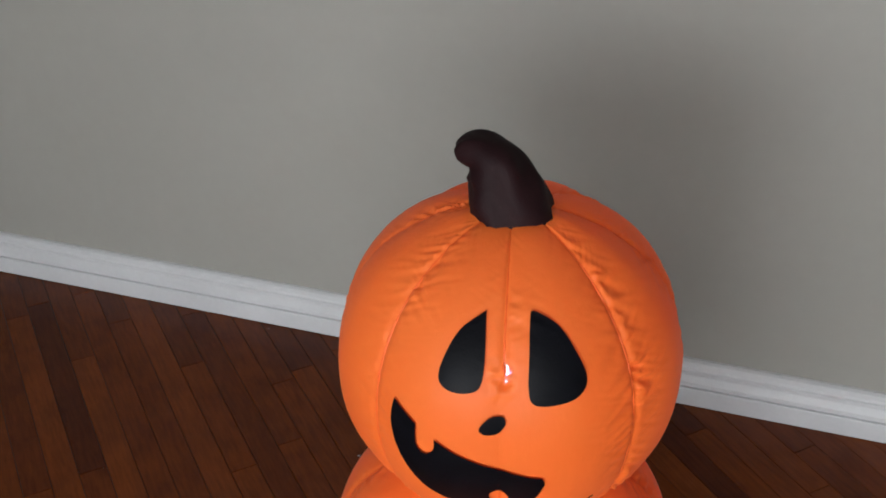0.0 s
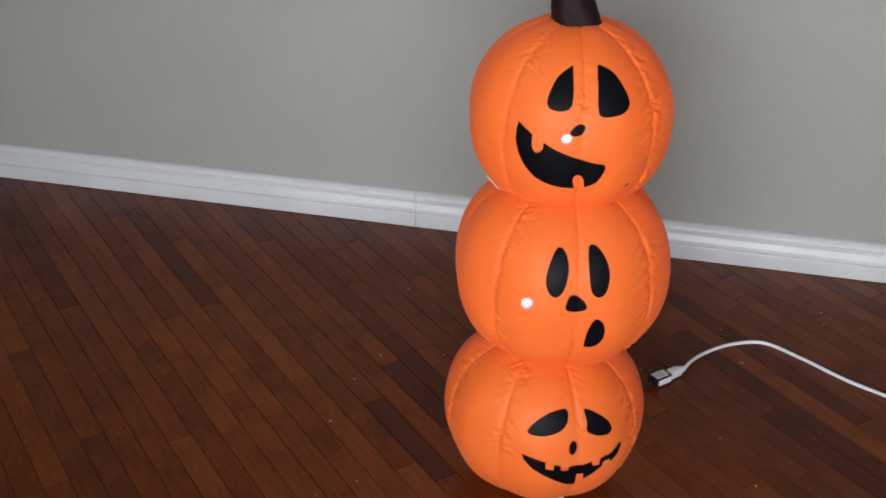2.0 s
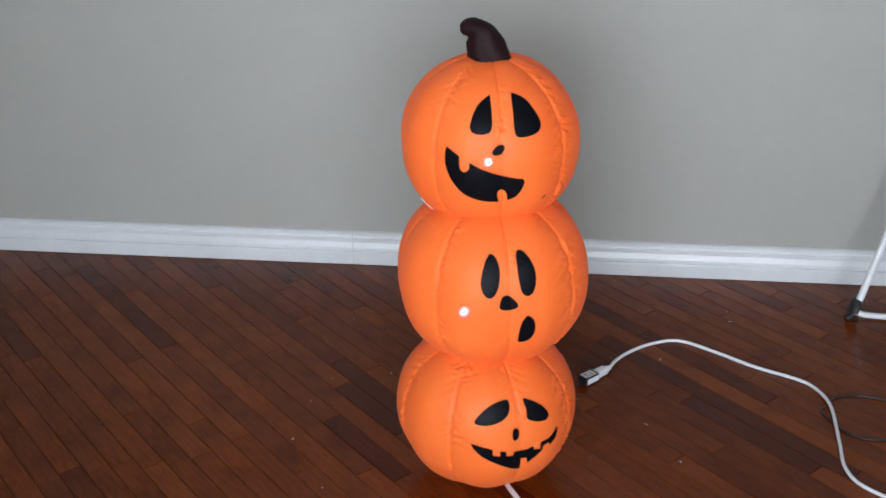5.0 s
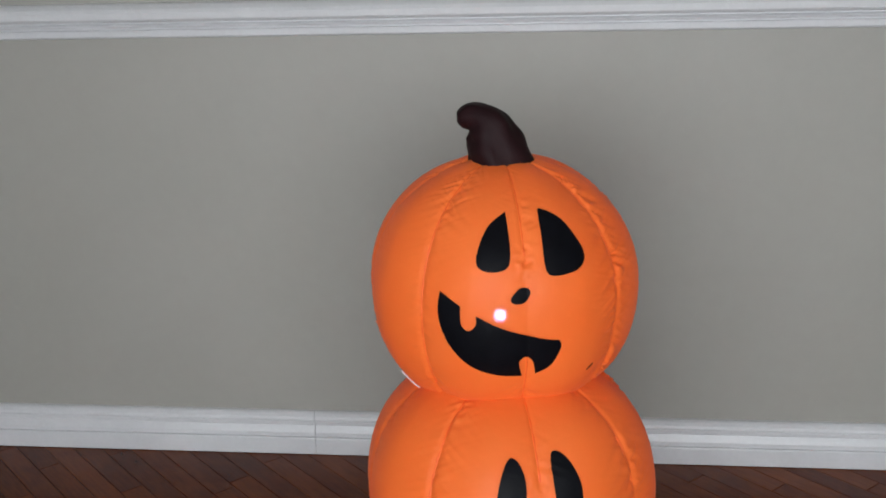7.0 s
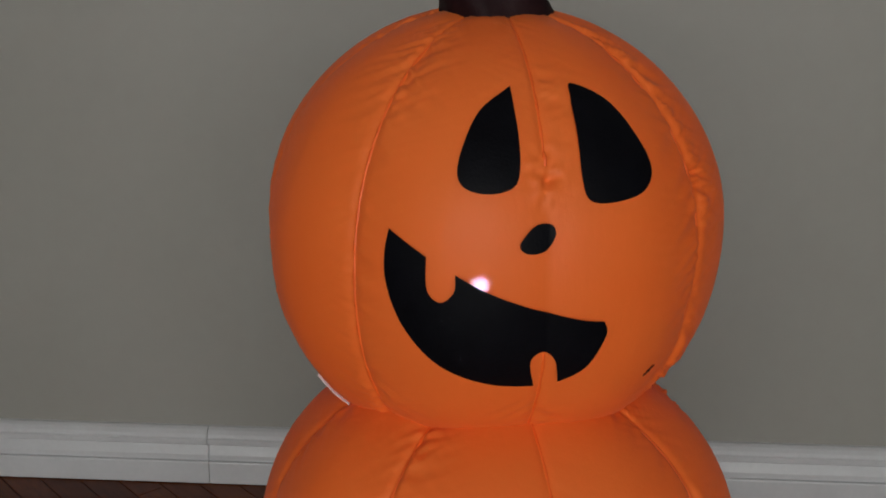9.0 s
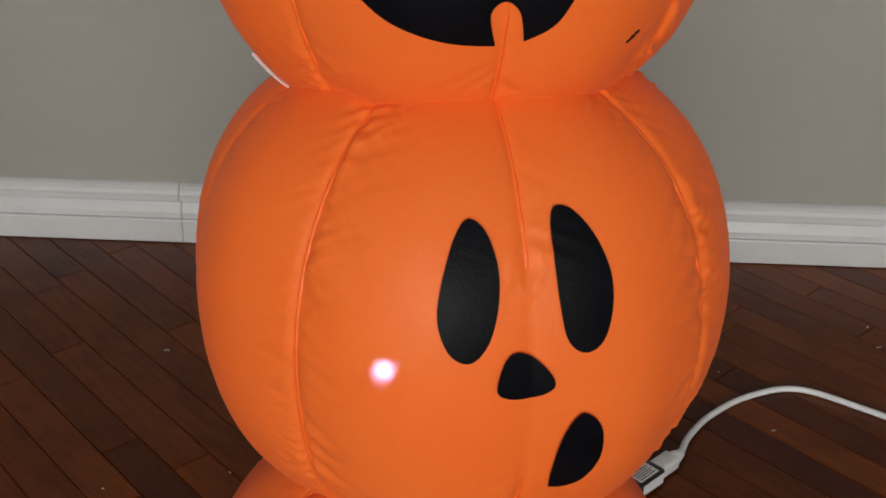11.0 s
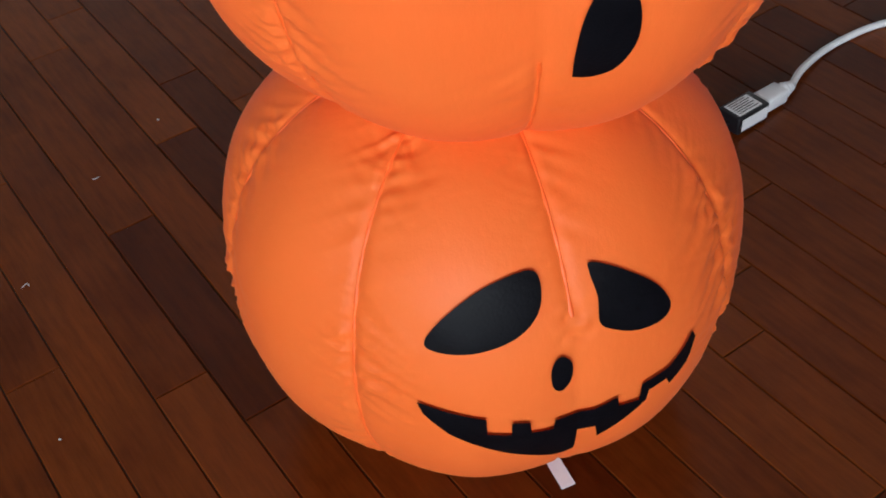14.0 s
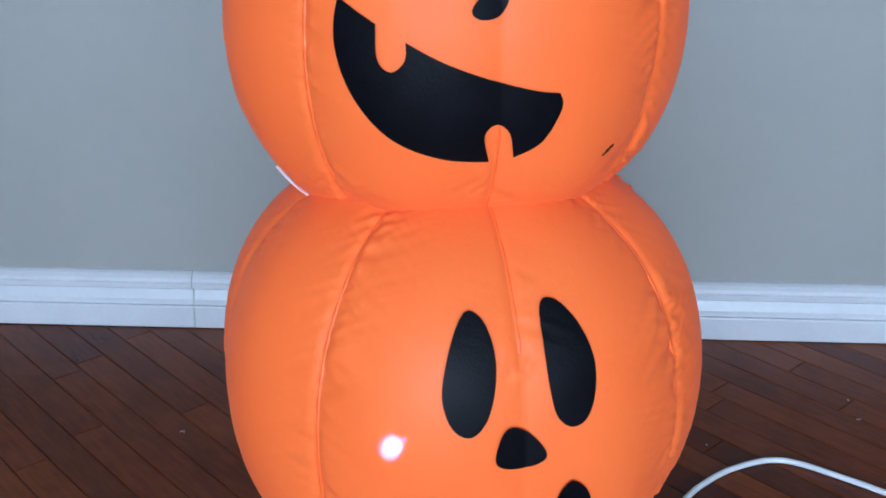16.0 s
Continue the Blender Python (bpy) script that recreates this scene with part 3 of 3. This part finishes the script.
tube(_bm, [FOOT + Vector((0.46, -0.02, -0.009)), FOOT + Vector((0.458, -0.015, 0.045))], lambda t: 0.020 - 0.005 * t, 16)
part("rubber_foot", _bm, RUBBER, stand, "black rubber foot")

# ---- floor: diagonal strips of cherry-red wood ----
STRIP, FIRST = 0.057, -0.146
floor = tagged(empty("floor", (0, 0, 0)), "glossy reddish-brown hardwood floor laid in diagonal strips", "floor", kind="structure")
_bm = bmesh.new()
box(_bm, X0 - 0.05, X1 + 0.05, Y0 - 0.05, Y1 + 0.05, -0.03, -0.0022)
part("subfloor", _bm, SUBFLOOR, floor, "dark dirt in the joints", smooth=False)


def clip(poly):
    """Cut a plan outline to the room."""
    for axis, limit, keep in ((0, X0, 1), (0, X1, -1), (1, Y0, 1), (1, Y1, -1)):
        out = []
        for i, p in enumerate(poly):
            q = poly[i - 1]
            ip, iq = (p[axis] - limit) * keep >= 0, (q[axis] - limit) * keep >= 0
            if ip != iq:
                t = (limit - q[axis]) / (p[axis] - q[axis])
                out.append((q[0] + (p[0] - q[0]) * t, q[1] + (p[1] - q[1]) * t))
            if ip:
                out.append(p)
        poly = out
        if len(poly) < 3:
            return []
    return poly


def plank(bm, s0, l0, l1, drop):
    r, g, e = math.sqrt(0.5), 0.0006, 0.0010
    def ring(inset, z):
        p = clip([((s + l) * r, (s - l) * r) for s, l in ((s0 + inset, l0 + inset), (s0 + inset, l1 - inset), (s0 + STRIP - inset, l1 - inset), (s0 + STRIP - inset, l0 + inset))])
        return [bm.verts.new((x, y, z)) for x, y in p]
    low, mid, top = ring(g, -0.012), ring(g, -0.0008 - drop), ring(g + e, -drop)
    if not (len(low) == len(mid) == len(top)) or len(low) < 3:
        bmesh.ops.delete(bm, geom=low + mid + top, context="VERTS")
        return False
    for a, b in ((low, mid), (mid, top)):
        for i in range(len(a)):
            bm.faces.new((a[i - 1], a[i], b[i], b[i - 1]))
    bm.faces.new(top)
    return True


rng = random.Random(7)
rest = bmesh.new()
near = []
KNOWN = {0: [-0.505], -6: [-0.46], 8: [0.31], 10: [0.35], 3: [0.02], -2: [-0.06], -3: [0.30]}
for n in range(-72, 44):
    s0 = FIRST + n * STRIP
    cuts, l = list(KNOWN.get(n, [])), -4.8 + rng.random() * 0.7
    while l < 4.8:
        if all(abs(l - c) > 0.22 for c in KNOWN.get(n, [])):
            cuts.append(l)
        l += 0.35 + rng.random() * 0.85
    cuts.sort()
    for l0, l1 in zip(cuts, cuts[1:]):
        x, y = (s0 + (l0 + l1) / 2) * math.sqrt(0.5), (s0 - (l0 + l1) / 2) * math.sqrt(0.5)
        if not (X0 - 0.5 < x < X1 + 0.5 and Y0 - 0.5 < y < Y1 + 0.5):
            continue
        drop = rng.random() * 0.0003
        d = math.hypot((x + 0.1) / 1.3, y - 0.25)
        near.append((d, s0, l0, l1, drop))
near.sort()
for i, (d, s0, l0, l1, drop) in enumerate(near):
    if i < 300:
        bm = bmesh.new()
        if plank(bm, s0, l0, l1, drop):
            part("plank", bm, WOOD, floor, smooth=False)
        else:
            bm.free()
    else:
        plank(rest, s0, l0, l1, drop)
tagged(part("plank_rest", rest, WOOD_REST, floor, smooth=False), kind="stuff")

# lint and crumbs on the boards
_bm = bmesh.new()
for i in range(26):
    x, y = rng.uniform(-0.75, 0.7), rng.uniform(-0.35, 0.85)
    if (x + 0.01) ** 2 + (y + 0.05) ** 2 < 0.05:
        continue
    a = rng.random() * 6.28
    if i % 3 == 0:
        tube(_bm, spline([(x, y, 0.0007), (x + 0.004 * math.cos(a), y + 0.004 * math.sin(a), 0.0022), (x + 0.008 * math.cos(a + 0.9), y + 0.008 * math.sin(a + 0.9), 0.0007)], 3), 0.0005, 5)
    else:
        bmesh.ops.create_icosphere(_bm, subdivisions=1, radius=rng.uniform(0.0008, 0.0016), matrix=Matrix.Translation((x, y, 0.0008)) @ Matrix.Diagonal((1.3, 0.8, 0.6, 1)))
tagged(finish("floor_lint", _bm, LINT), "scattered pale lint and crumbs on the floor", "lint", kind="stuff")
